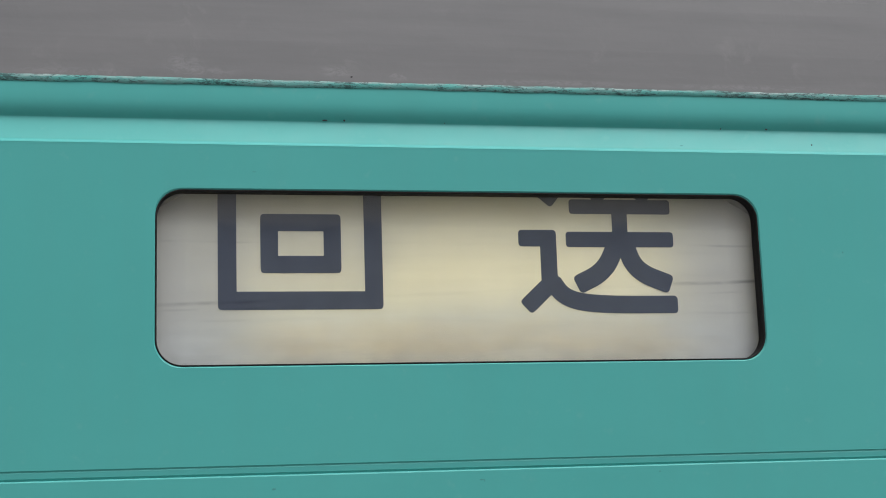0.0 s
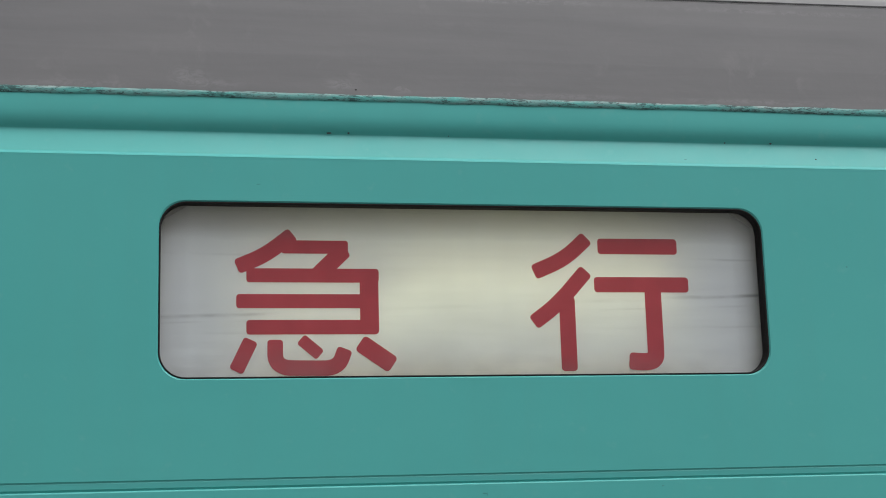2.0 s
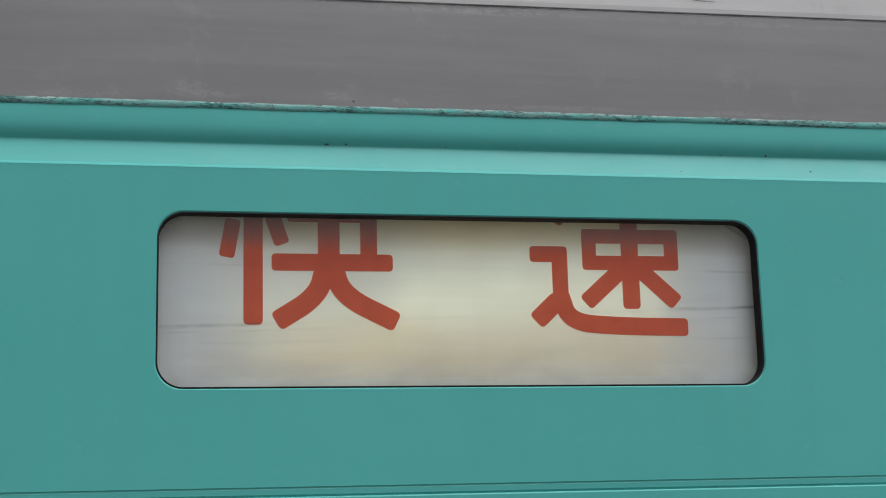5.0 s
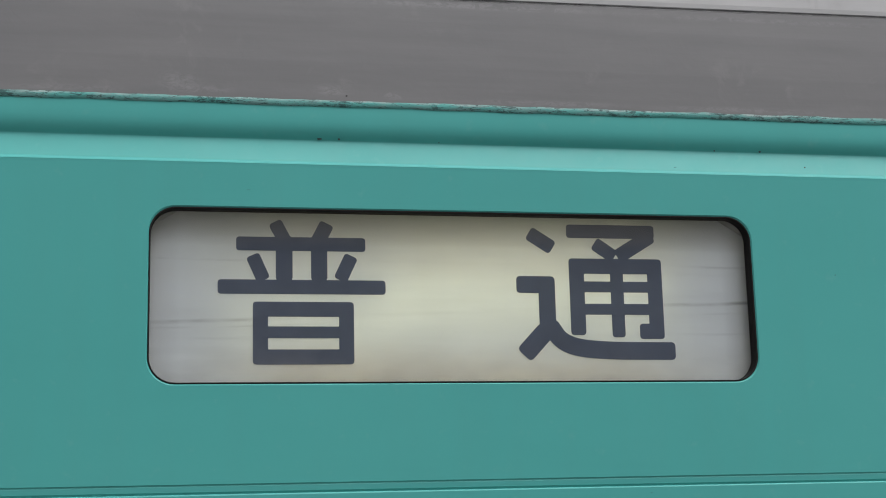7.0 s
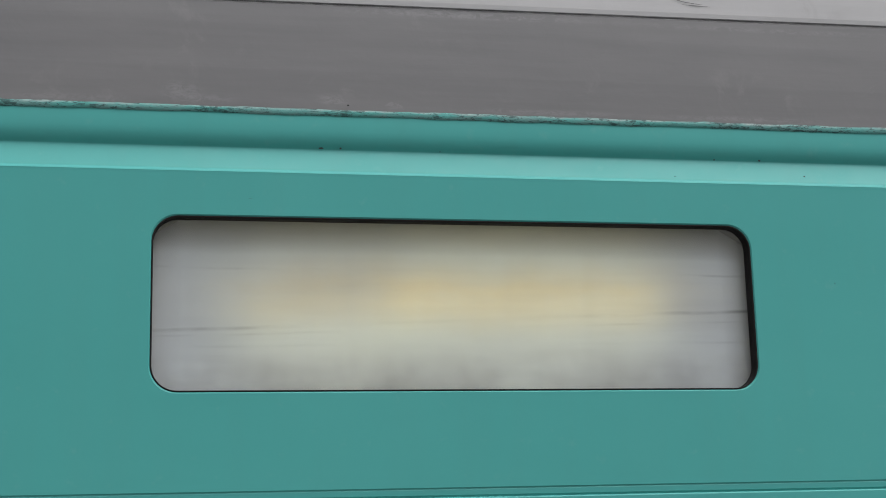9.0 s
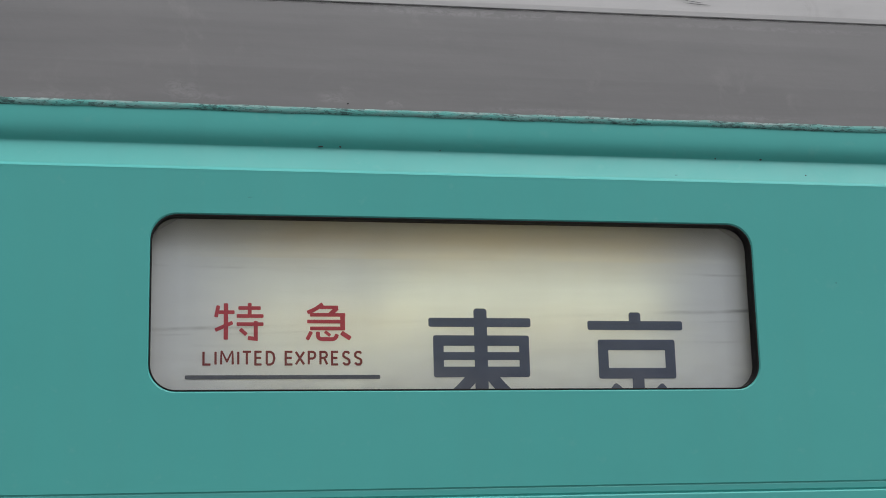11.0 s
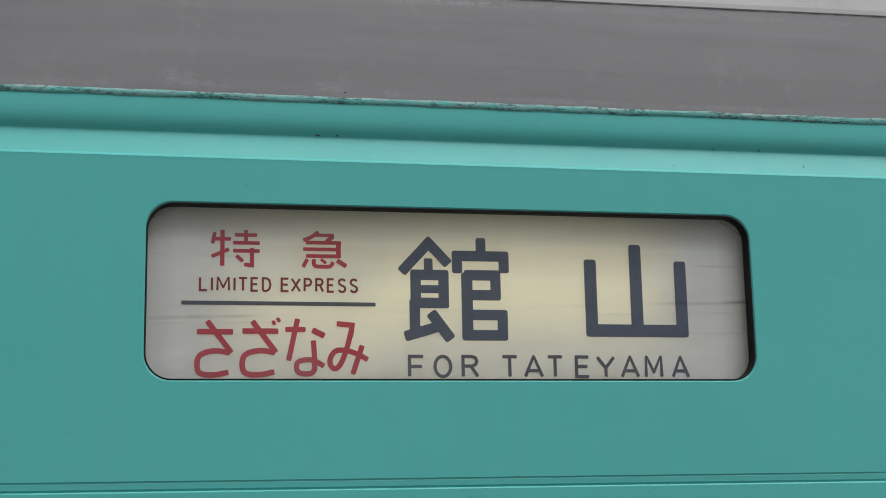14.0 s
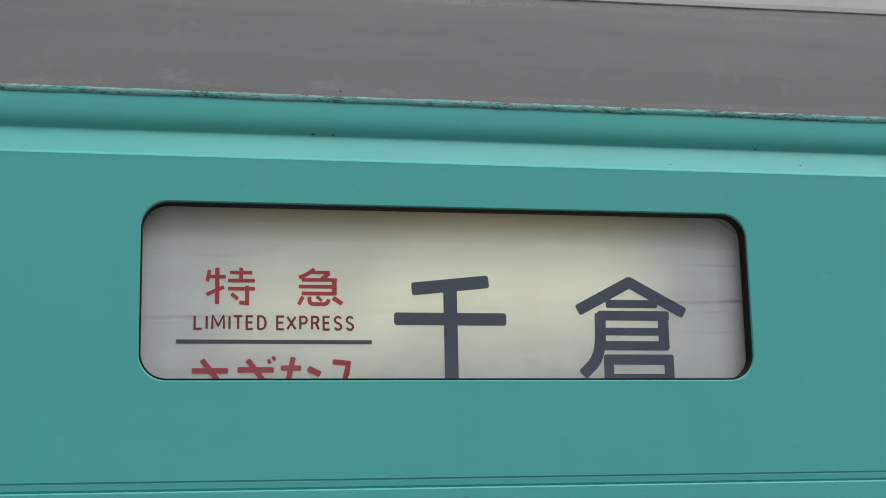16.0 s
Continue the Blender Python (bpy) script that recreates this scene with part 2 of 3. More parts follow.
def sealant_mat():
    """Old paint and putty: a pale lip above, its highlight put into the colour, speckled grime below."""
    m, nt, p = material("flaking_sealant")
    g = node(nt, "ShaderNodeSeparateXYZ", {0: node(nt, "ShaderNodeNewGeometry").outputs["Position"]})
    n1 = noise_tex(nt, coords(nt, (0.5, 1, 2.0)), 230.0, 5, 0.75, 0.8)
    n2 = noise_tex(nt, coords(nt, (1, 1, 4)), 16.0, 5, 0.7)
    n3 = noise_tex(nt, coords(nt, (1, 1, 0.2)), 7.0, 3, 0.6)
    col = mix_col(nt, ramp(nt, n2, 0.42, 0.62), (0.10, 0.36, 0.335), (0.16, 0.31, 0.30))
    wob = node(nt, "ShaderNodeMath", {0: n2, 1: 0.004, 2: g.outputs[2]}, operation="MULTIPLY_ADD").outputs[0]
    lip = ramp(nt, wob, SIGN_Z + 0.2072, SIGN_Z + 0.2084, 0.0, 1.0)
    lip = times(nt, lip, ramp(nt, noise_tex(nt, coords(nt, (1, 1, 0.2)), 24.0, 4, 0.65), 0.42, 0.62, 0.12, 0.85))
    col = mix_col(nt, lip, col, (0.35, 0.43, 0.425))
    lot = ramp(nt, n3, 0.36, 0.60, 0.61, 0.44)
    speck = node(nt, "ShaderNodeMath", {0: n1, 1: lot}, operation="SUBTRACT").outputs[0]
    col = mix_col(nt, ramp(nt, speck, 0.0, 0.06, 0.0, 0.75), col, (0.022, 0.035, 0.036))
    nt.links.new(col, p.inputs["Base Color"])
    p.inputs["Roughness"].default_value = 0.75
    p.inputs["Specular IOR Level"].default_value = 0.2
    nt.links.new(bump(nt, n1, 0.7, 0.0012), p.inputs["Normal"])
    return m


def lamp_glow(strength):
    m, nt, p = material("lamp_tube_glow")
    p.inputs["Base Color"].default_value = (0.9, 0.9, 0.88, 1)
    p.inputs["Emission Color"].default_value = (1.0, 0.97, 0.57, 1)
    p.inputs["Emission Strength"].default_value = strength
    return m


TEAL_A, TEAL_B = (0.074, 0.390, 0.369), (0.084, 0.410, 0.387)
FILM = (0.79, 0.84, 0.895)
SCORCH, SCORCH_DEEP = (1.0, 0.81, 0.46), (1.0, 0.73, 0.29)
LAMP = 3.1
TEAL = teal_paint()
ROOF_RUBS = [(x, SIGN_Z + z, hx, hz, k) for x, z, hx, hz, k in (
    (-0.292, 0.2225, 0.032, 0.017, 0.42), (-0.265, 0.2150, 0.045, 0.008, 0.35), (-0.135, 0.2185, 0.026, 0.010, 0.5), (-0.070, 0.2150, 0.022, 0.007, 0.45), (-0.40, 0.2120, 0.09, 0.006, 0.3),
    (0.02, 0.3205, 0.22, 0.006, 0.5), (0.36, 0.3195, 0.25, 0.005, 0.35), (0.10, 0.2125, 0.14, 0.005, 0.35), (0.33, 0.2125, 0.16, 0.005, 0.35))]
ROOF = roof_paint("roof_grey_paint", (0.185, 0.183, 0.190), (0.212, 0.208, 0.214), ROOF_RUBS)
# paler above the seam: brightness of a skyward slope put into the colour
ROOF_TOP = roof_paint("roof_skylit_sheet", (0.46, 0.458, 0.468), (0.53, 0.525, 0.535))
RUBBER = plain("black_rubber", (0.020, 0.019, 0.019), 0.7)
RUBBER.node_tree.nodes["Principled BSDF"].inputs["Specular IOR Level"].default_value = 0.15
CASE = plain("white_case_enamel", (0.70, 0.69, 0.66), 0.5)
METAL = plain("lamp_cap_metal", (0.6, 0.6, 0.6), 0.35, 1.0)
CHIP = plain("bare_rusted_chip", (0.03, 0.035, 0.035), 0.8)
MARK = plain("scuff_mark", (0.060, 0.315, 0.295), 0.6)
SEALANT = sealant_mat()
GLASS = pane_glass()
GLOW, DIM_GLOW = lamp_glow(LAMP), lamp_glow(LAMP * 0.90)
NAVY = ink("navy_grey_ink", (0.126, 0.147, 0.202))
CRIMSON = ink("crimson_ink", (0.52, 0.098, 0.122))
ORANGE = ink("orange_red_ink", (0.66, 0.15, 0.092))
BROWN = ink("dark_red_ink", (0.26, 0.075, 0.075))
SLATE = ink("slate_grey_ink", (0.122, 0.134, 0.160))
CONCRETE = plain("platform_asphalt", (0.22, 0.215, 0.21), 0.9, 0, 0.3, 12)


# ---------------------------------------------------------------- building helpers
def part(name, bm, mat, parent=None, label="", smooth=False):
    """A mesh object from bm under its thing; smooth=None keeps the faces as they are turned."""
    me = bpy.data.meshes.new(name)
    if smooth is not None:
        bmesh.ops.recalc_face_normals(bm, faces=bm.faces)
    bm.to_mesh(me)
    bm.free()
    me.materials.append(mat)
    if smooth:
        me.polygons.foreach_set("use_smooth", [True] * len(me.polygons))
    ob = new(name, me)
    ob.parent = parent
    return tagged(ob, label)


def box(bm, lo, hi):
    v = [bm.verts.new((x, y, z)) for z in (lo[2], hi[2]) for y in (lo[1], hi[1]) for x in (lo[0], hi[0])]
    for f in ((0, 2, 3, 1), (4, 5, 7, 6), (0, 1, 5, 4), (2, 6, 7, 3), (0, 4, 6, 2), (1, 3, 7, 5)):
        bm.faces.new([v[i] for i in f])


def seam_lift(x):
    """Height added along the lapped roof sheet so that its seam fits the camera's view."""
    return 0.0072 * max(-0.6, min(0.6, x)) - 0.0010


def extruded(profile, x0, x1, closed=False, lifted=()):
    """A section (y, z) drawn along the car; lifted: heights between which it follows the seam."""
    bm = bmesh.new()
    xs = [x0, -0.6, 0.6, x1] if lifted else [x0, x1]
    rings = [[bm.verts.new((x, y, z + (seam_lift(x) if lifted and lifted[0] < z < lifted[1] else 0.0))) for y, z in profile] for x in xs]
    n = len(profile)
    for a, b in zip(rings, rings[1:]):
        for j in range(n if closed else n - 1):
            bm.faces.new((a[j], b[j], b[(j + 1) % n], a[(j + 1) % n]))
    if closed:
        bm.faces.new(rings[0])
        bm.faces.new(rings[-1][::-1])
    return bm


def rounded_rect(w, h, r, n=10):
    pts = []
    for cx, cz, a0 in ((w / 2 - r, h / 2 - r, 0), (-w / 2 + r, h / 2 - r, 90), (-w / 2 + r, -h / 2 + r, 180), (w / 2 - r, -h / 2 + r, 270)):
        for i in range(n + 1):
            a = radians(a0 + 90 * i / n)
            pts.append((cx + r * math.cos(a), cz + r * math.sin(a)))
    return pts


def window_outline(grow):
    """The opening's outline round the sign's middle, grown by a distance."""
    return [(x, z - WIN_DROP) for x, z in rounded_rect(WIN_W + 2 * grow, WIN_H + 2 * grow, WIN_R + grow)]


def sheet_offset(profile, d):
    """The section with a second skin d behind it, as one closed outline."""
    return list(profile) + [(y + d, z) for y, z in reversed(profile)]


def curve_points(pts, rounds=2):
    """Corner cutting, ends kept."""
    for _ in range(rounds):
        out = [pts[0]]
        for a, b in zip(pts, pts[1:]):
            out += [tuple(p * 0.75 + q * 0.25 for p, q in zip(a, b)), tuple(p * 0.25 + q * 0.75 for p, q in zip(a, b))]
        pts = out + [pts[-1]]
    return pts


# ---------------------------------------------------------------- ground
bm = bmesh.new()
box(bm, (-300, -300, -0.4), (300, 300, 0.0))
ground = part("ground", bm, CONCRETE)
tagged(ground, "grey asphalt platform surface beside the train", "ground", kind="structure")

# ---------------------------------------------------------------- railway carriage
carriage = new("railway_carriage")
carriage.location = (0, 0, 0)
tagged(carriage, "teal-painted railway carriage with worn grey roof edge and sign window", "train carriage")
Z = SIGN_Z


def side_panel():
    """The flat panel round the sign, its opening cut through 2.5 mm of sheet."""
    bm = bmesh.new()
    top, bottom, far = 0.1352, -0.1875, 0.46
    ring = window_outline(0.0)
    n = len(ring)
    edge = []
    for x, z in ring:
        s = min(far / max(abs(x), 1e-6), (top if z > 0 else -bottom) / max(abs(z), 1e-6))
        edge.append([x * s, z * s])
    for cx, cz in ((far, top), (-far, top), (-far, bottom), (far, bottom)):
        k = min(range(n), key=lambda i: (edge[i][0] - cx) ** 2 + (edge[i][1] - cz) ** 2)
        edge[k] = [cx, cz]
    outer = [bm.verts.new((x, 0, Z + z)) for x, z in edge]
    inner = [bm.verts.new((x * (1 + 0.0013 / 0.32), 0, Z + z * (1 + 0.0013 / 0.089))) for x, z in ring]
    rolled = [bm.verts.new((x, 0.0012, Z + z)) for x, z in ring]
    back = [bm.verts.new((x, 0.0025, Z + z)) for x, z in ring]
    for i in range(n):
        j = (i + 1) % n
        for a, b in ((outer, inner), (inner, rolled), (rolled, back)):
            bm.faces.new((a[i], a[j], b[j], b[i]))
    for x0, x1 in ((-CAR_X, -far), (far, CAR_X)):
        bm.faces.new([bm.verts.new((x, 0, Z + z)) for x, z in ((x0, bottom), (x1, bottom), (x1, top), (x0, top))])
    return part("side_panel", bm, TEAL, carriage, smooth=False)


sign_panel = side_panel()

# moulding over the panel: rounded ledge, hollow, lip of the gutter
MOULDING = [(0.0, 0.1352), (-0.0002, 0.1356), (0.0001, 0.1361), (0.0022, 0.1377), (0.0044, 0.1393), (0.0048, 0.1398), (0.0051, 0.1405), (0.0083, 0.1485), (0.0115, 0.1565),
            (0.0139, 0.1630), (0.0146, 0.1650), (0.0147, 0.1657), (0.0142, 0.1665), (0.0126, 0.1684), (0.0106, 0.1712), (0.0090, 0.1748), (0.0080, 0.1790), (0.0076, 0.1840),
            (0.0076, 0.1910), (0.0078, 0.1980), (0.0081, 0.2035)]
moulding = part("gutter_moulding", extruded([(y, Z + z) for y, z in MOULDING], -CAR_X, CAR_X), TEAL, carriage, smooth=True)

# roof edge, its upper sheet lapped under a seam
ROOF_EDGE = [(0.0088, 0.2040), (0.0080, 0.2060), (0.0084, 0.2500), (0.0098, 0.3000), (0.0112, 0.3265), (0.0124, 0.3278)]
part("roof_edge", extruded([(y, Z + z) for y, z in sheet_offset(ROOF_EDGE, 0.0015)], -CAR_X, CAR_X, True, (Z + 0.31, Z + 0.42)), ROOF, carriage, "grey roof-edge sheet with scuffed paint")
ROOF_SHEET = [(0.0136, 0.3270), (0.0130, 0.3290), (0.0110, 0.3300), (0.0106, 0.3350), (0.0116, 0.3600), (0.0138, 0.3960), (0.022, 0.4300), (0.060, 0.4800), (0.16, 0.5400), (0.40, 0.6000),
              (0.90, 0.6500), (1.45, 0.6650), (2.00, 0.6500), (2.50, 0.6000), (2.74, 0.5400), (2.84, 0.4800), (2.88, 0.40), (2.90, 0.20)]
roof = part("roof", extruded([(y, Z + z) for y, z in ROOF_SHEET], -CAR_X, CAR_X, False, (Z + 0.31, Z + 0.42)), ROOF_TOP, carriage, "pale bare sheet of the roof above the seam")

# shade in the seam's gap, laid on as a dark wavering strip
SEAM = plain("roof_seam_shade", (0.03, 0.03, 0.032), 0.8)
bm = bmesh.new()
strip = []
for i in range(401):
    x = -2.0 + 4.0 * i / 400
    c = 0.3283 + seam_lift(x) + 0.0004 * noise.noise((x * 6, 1.0, 0)) + 0.0002 * noise.noise((x * 40, 2.0, 0))
    h = 0.0005 + 0.0004 * noise.noise((x * 14, 5.0, 0))
    strip.append([bm.verts.new((x, 0.0104, Z + c - h)), bm.verts.new((x, 0.0104, Z + c + h))])
for p, q in zip(strip, strip[1:]):
    bm.faces.new((p[0], q[0], q[1], p[1]))
part("roof_seam", bm, SEAM, carriage, "dark grimy slit of the roof seam")

# seam under the sign: dark slit, narrow recessed band, lower panel with a rounded top
part("seam_band", extruded([(y, Z + z) for y, z in ((0.0, -0.1875), (0.0010, -0.1882), (0.0012, -0.1890), (0.0008, -0.1900), (0.0010, -0.1950), (0.0020, -0.1962), (0.0024, -0.1972))], -CAR_X, CAR_X), TEAL, carriage)
part("lower_panel", extruded([(y, Z + z) for y, z in ((0.0024, -0.1972), (0.0012, -0.1973), (-0.0003, -0.1979), (-0.0008, -0.1988), (-0.0008, -0.40), (-0.0008, -1.2), (0.0, -Z))], -CAR_X, CAR_X), TEAL, carriage)

# far side and ends close the car
bm = bmesh.new()
box(bm, (-CAR_X, 2.88, 0.0), (CAR_X, 2.90, Z + 0.2))
part("far_side_panel", bm, TEAL, carriage)
for x0, x1 in ((-CAR_X - 0.02, -CAR_X), (CAR_X, CAR_X + 0.02)):
    sect = [(0.0, -Z), (0.0, 0.137), (0.0146, 0.1656), (0.0082, 0.2035)] + ROOF_SHEET[1:] + [(2.90, -Z)]
    bm = extruded([(y, Z + z) for y, z in sect], x0, x1, True)
    part("end_panel", bm, TEAL, carriage)


def sealant():
    """The ragged bead between paint and roof."""
    bm = bmesh.new()
    x0, x1, n = -1.1, 1.1, 900
    rows = []
    for i in range(n + 1):
        x = x0 + (x1 - x0) * i / n
        a = noise.noise((x * 22, 0.3, 0)) + 0.6 * noise.noise((x * 90, 4.1, 0))
        b = noise.noise((x * 30, 7.7, 0)) + 0.7 * noise.noise((x * 120, 2.2, 0))
        lo, hi = 0.2004 + 0.0011 * a, 0.2080 + 0.0008 * b
        bulge = 0.0003 + 0.0002 * noise.noise((x * 60, 9.0, 0))
        rows.append([bm.verts.new((x, y, Z + z)) for y, z in
                     ((0.0085, lo - 0.0003), (0.0072 - bulge * 0.5, lo + 0.0003), (0.0074 - bulge, lo * 0.5 + hi * 0.5 + 0.0006 * a), (0.0074 - bulge * 0.6, hi - 0.0005), (0.0088, hi + 0.0002))])
    for p, q in zip(rows, rows[1:]):
        for j in range(4):
            bm.faces.new((p[j], q[j], q[j + 1], p[j + 1]))
    return part("sealant_bead", bm, SEALANT, carriage, "cracked dirty sealant along the roof edge", smooth=True)


tagged(sealant(), kind="stuff")


def chip(x, z, y, w, h, mat, name="paint_chip"):
    """A small ragged flake or stain, a hair proud of the paint."""
    bm = bmesh.new()
    n = 9
    vs = []
    for i in range(n):
        a = 2 * math.pi * i / n
        k = 0.75 + 0.5 * random.random()
        vs.append(bm.verts.new((x + w / 2 * k * math.cos(a), y - 0.0001, Z + z + h / 2 * k * math.sin(a))))
    c = bm.verts.new((x, y - 0.0002, Z + z))
    for i in range(n):
        bm.faces.new((vs[i], vs[(i + 1) % n], c))
    return part(name, bm, mat, carriage)


# ---------------------------------------------------------------- window: rubber, pane
def gasket():
    bm = bmesh.new()
    sections = ((-0.0000, 0.0016), (-0.0002, 0.0008), (-0.0008, 0.0004), (-0.0015, 0.0007), (-0.0018, 0.0022), (-0.0015, 0.0160), (0.0060, 0.0160))
    rings = [[bm.verts.new((x, y, Z + z)) for x, z in window_outline(d)] for d, y in sections]
    n = len(rings[0])
    for a, b in zip(rings, rings[1:]):
        for i in range(n):
            bm.faces.new((a[i], a[(i + 1) % n], b[(i + 1) % n], b[i]))
    return part("rubber_gasket", bm, RUBBER, sign_panel, "black rubber gasket of the sign window", smooth=True)


gasket()
bm = bmesh.new()
bm.faces.new([bm.verts.new((x, 0, z)) for x, z in window_outline(-0.0005)])
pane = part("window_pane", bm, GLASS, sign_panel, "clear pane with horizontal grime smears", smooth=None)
pane.location = (0, 0.0145, Z)
pane.visible_shadow = False

# ---------------------------------------------------------------- lamp case behind the blind
case = new("sign_lamp_case")
case.location = (0, 0, Z)
tagged(case, "white enamelled lamp case behind the roller sign", "lamp case")
bm = bmesh.new()
box(bm, (-0.36, 0.115, -0.105), (0.36, 0.117, 0.105))
part("back_plate", bm, CASE, case)
for x in (-0.36, 0.358):
    bm = bmesh.new()
    box(bm, (x, 0.024, -0.105), (x + 0.002, 0.115, 0.105))
    part("side_plate", bm, CASE, case)


def tube(parent, half, r, glow):
    bm = bmesh.new()
    bmesh.ops.create_cone(bm, cap_ends=True, segments=24, radius1=r, radius2=r, depth=2 * half, matrix=pose(0, 0, 0, 0, 90, 0))
    part("glass_tube", bm, glow, parent, "glowing warm white tube", smooth=True)
    for s in (-1, 1):
        bm = bmesh.new()
        bmesh.ops.create_cone(bm, cap_ends=True, segments=24, radius1=r * 1.04, radius2=r * 1.04, depth=0.022, matrix=pose(s * (half + 0.011), 0, 0, 0, 90, 0))
        part("end_cap", bm, METAL, parent, smooth=True)
        bm = bmesh.new()
        x = s * (half + 0.024)
        box(bm, (x - 0.0025, -0.009, -0.009), (x + 0.0025, 0.116 - parent.location.y, 0.018))
        part("lamp_holder", bm, CASE, parent)


# one tube behind the middle and one end, a dimmer one lower down behind the other
# the dimmer tube is unseen, added to carry the glow across the film
for x, y, z, half, glow, label in ((0.072, 0.062, 0.004, 0.152, GLOW, "short lit fluorescent tube in white holders"), (-0.152, 0.072, -0.018, 0.086, DIM_GLOW, "short lit aged fluorescent tube in white holders")):
    lamp = new("fluorescent_lamp")
    lamp.location = (x, y, Z + z)
    tagged(lamp, label, "lamp")
    tube(lamp, half, 0.0125, glow)

# ---------------------------------------------------------------- the blind
blind = new("roller_sign_blind")
blind.location = (0, BLIND_Y, Z)
tagged(blind, "off-white translucent roller blind printed with train destinations", "sign blind")


def stroke_mesh(bm, text):
    """Strokes in millimetres: 'width x,z x,z ...'; c before the width closes the line, ~ makes it a curve."""
    spots, quads = [], []
    for st in text.split(";"):
        head, *pts = st.split()
        flag = head[0] if head[0] in "c~" else ""
        w = float(head.strip("c~")) / 1000
        pts = [tuple(float(v) / 1000 for v in p.split(",")) for p in pts]
        hw = w / 2
        if flag == "~":
            pts = curve_points(pts, 3)
            mid = [p for p in pts[1:-1] if min((Vector(p) - Vector(pts[0])).length, (Vector(p) - Vector(pts[-1])).length) > hw * 0.4]
            pts = [pts[0]] + mid + [pts[-1]]
        closed = flag == "c"
        n = len(pts)
        sections = []

        def vert(p):
            spots.append(Vector((p[0], p[1])))
            return len(spots) - 1

        for i in range(n):
            p = Vector(pts[i])
            d1 = (p - Vector(pts[i - 1])).normalized() if closed or i > 0 else None
            d2 = (Vector(pts[(i + 1) % n]) - p).normalized() if closed or i < n - 1 else None
            if d1 is None or d2 is None:
                # square end with rounded corners
                d = d2 if d1 is None else -d1
                nrm = Vector((-d.y, d.x)) * (1 if d1 is None else -1)
                ends = [(vert(p + d * hw * u + nrm * hw * v), vert(p + d * hw * u - nrm * hw * v)) for u, v in ((0.0, 0.60), (0.05, 0.76), (0.17, 0.92), (0.40, 1.0))]
                sections += ends if d1 is None else ends[::-1]
                continue
            n1, n2 = Vector((-d1.y, d1.x)), Vector((-d2.y, d2.x))
            m = (n1 + n2).normalized()
            k = hw / max(0.55, m.dot(n1))
            turn = d1.x * d2.y - d1.y * d2.x
            if flag == "~" or abs(turn) < 0.35:
                sections.append((vert(p + m * k), vert(p - m * k)))
                continue
            # sharp inside, rounded outside
            side = -1 if turn > 0 else 1
            inside = vert(p - m * k * side)
            if d1.dot(d2) < -0.3:
                outside = (p + n1 * hw * side + d1 * hw * 0.3, p + m * hw * side * 1.2, p + n2 * hw * side - d2 * hw * 0.3)
            else:
                corner, cut = p + m * k * side, hw * 0.55
                outside = [corner - d1 * cut * u + d2 * cut * v for u, v in ((1, 0), (0.42, 0.08), (0.08, 0.42), (0, 1))]
            for q in outside:
                sections.append((vert(q), inside) if side > 0 else (inside, vert(q)))
        m = len(sections)
        for i in range(m if closed else m - 1):
            (a, b), (c, d) = sections[i], sections[(i + 1) % m]
            quad = [v for k, v in enumerate((a, c, d, b)) if not (k == 1 and c == a) and not (k == 2 and d == b)]
            area = sum(spots[u].x * spots[v].y - spots[v].x * spots[u].y for u, v in zip(quad, quad[1:] + quad[:1]))
            quads.append(quad if area > 0 else quad[::-1])
    # one even coat of ink where strokes cross
    flat, _, faces, _, _, origin = delaunay_2d_cdt(spots, [], quads, 0, 1e-7)
    vs = [bm.verts.new((p.x, -0.0003, p.y)) for p in flat]
    for f, source in zip(faces, origin):
        if source:
            bm.faces.new([vs[i] for i in f])
    for v in vs:
        if not v.link_faces:
            bm.verts.remove(v)


def face_front(bm):
    for f in bm.faces:
        f.normal_update()
        if f.normal.y > 0:
            f.normal_flip()


def character(panel, text, mat, label=""):
    bm = bmesh.new()
    stroke_mesh(bm, text)
    face_front(bm)
    return part("character", bm, mat, panel, label, smooth=None)


# capitals of even weight: lines across a unit box
CAPITALS = {
    "F": "0,0 0,1 1,1; 0,0.5 0.9,0.5", "E": "1,1 0,1 0,0 1,0; 0,0.52 0.9,0.52", "T": "0,1 1,1; 0.5,1 0.5,0", "Y": "0,1 0.5,0.45 1,1; 0.5,0.5 0.5,0",
    "A": "0,0 0.5,1 1,0; 0.2,0.3 0.8,0.3", "M": "0,0 0.05,1 0.5,0.25 0.95,1 1,0", "K": "0,0 0,1; 0.92,1 0,0.38; 0.36,0.6 1,0",
    "L": "0,1 0,0 1,0", "I": "0.5,0 0.5,1", "D": "0,0 0,1 0.5,1 0.85,0.86 1,0.5 0.85,0.14 0.5,0 0,0", "X": "0,0 1,1; 0,1 1,0",
    "P": "0,0 0,1 0.6,1 0.88,0.93 1,0.74 0.88,0.55 0.6,0.47 0,0.47", "S": "0.93,0.86 0.72,1 0.32,1 0.08,0.86 0.08,0.66 0.32,0.55 0.68,0.46 0.92,0.34 0.94,0.14 0.72,0 0.3,0 0.03,0.15",
    "R": "0,0 0,1 0.6,1 0.85,0.94 0.95,0.77 0.85,0.6 0.6,0.52 0,0.52; 0.55,0.52 1,0"}


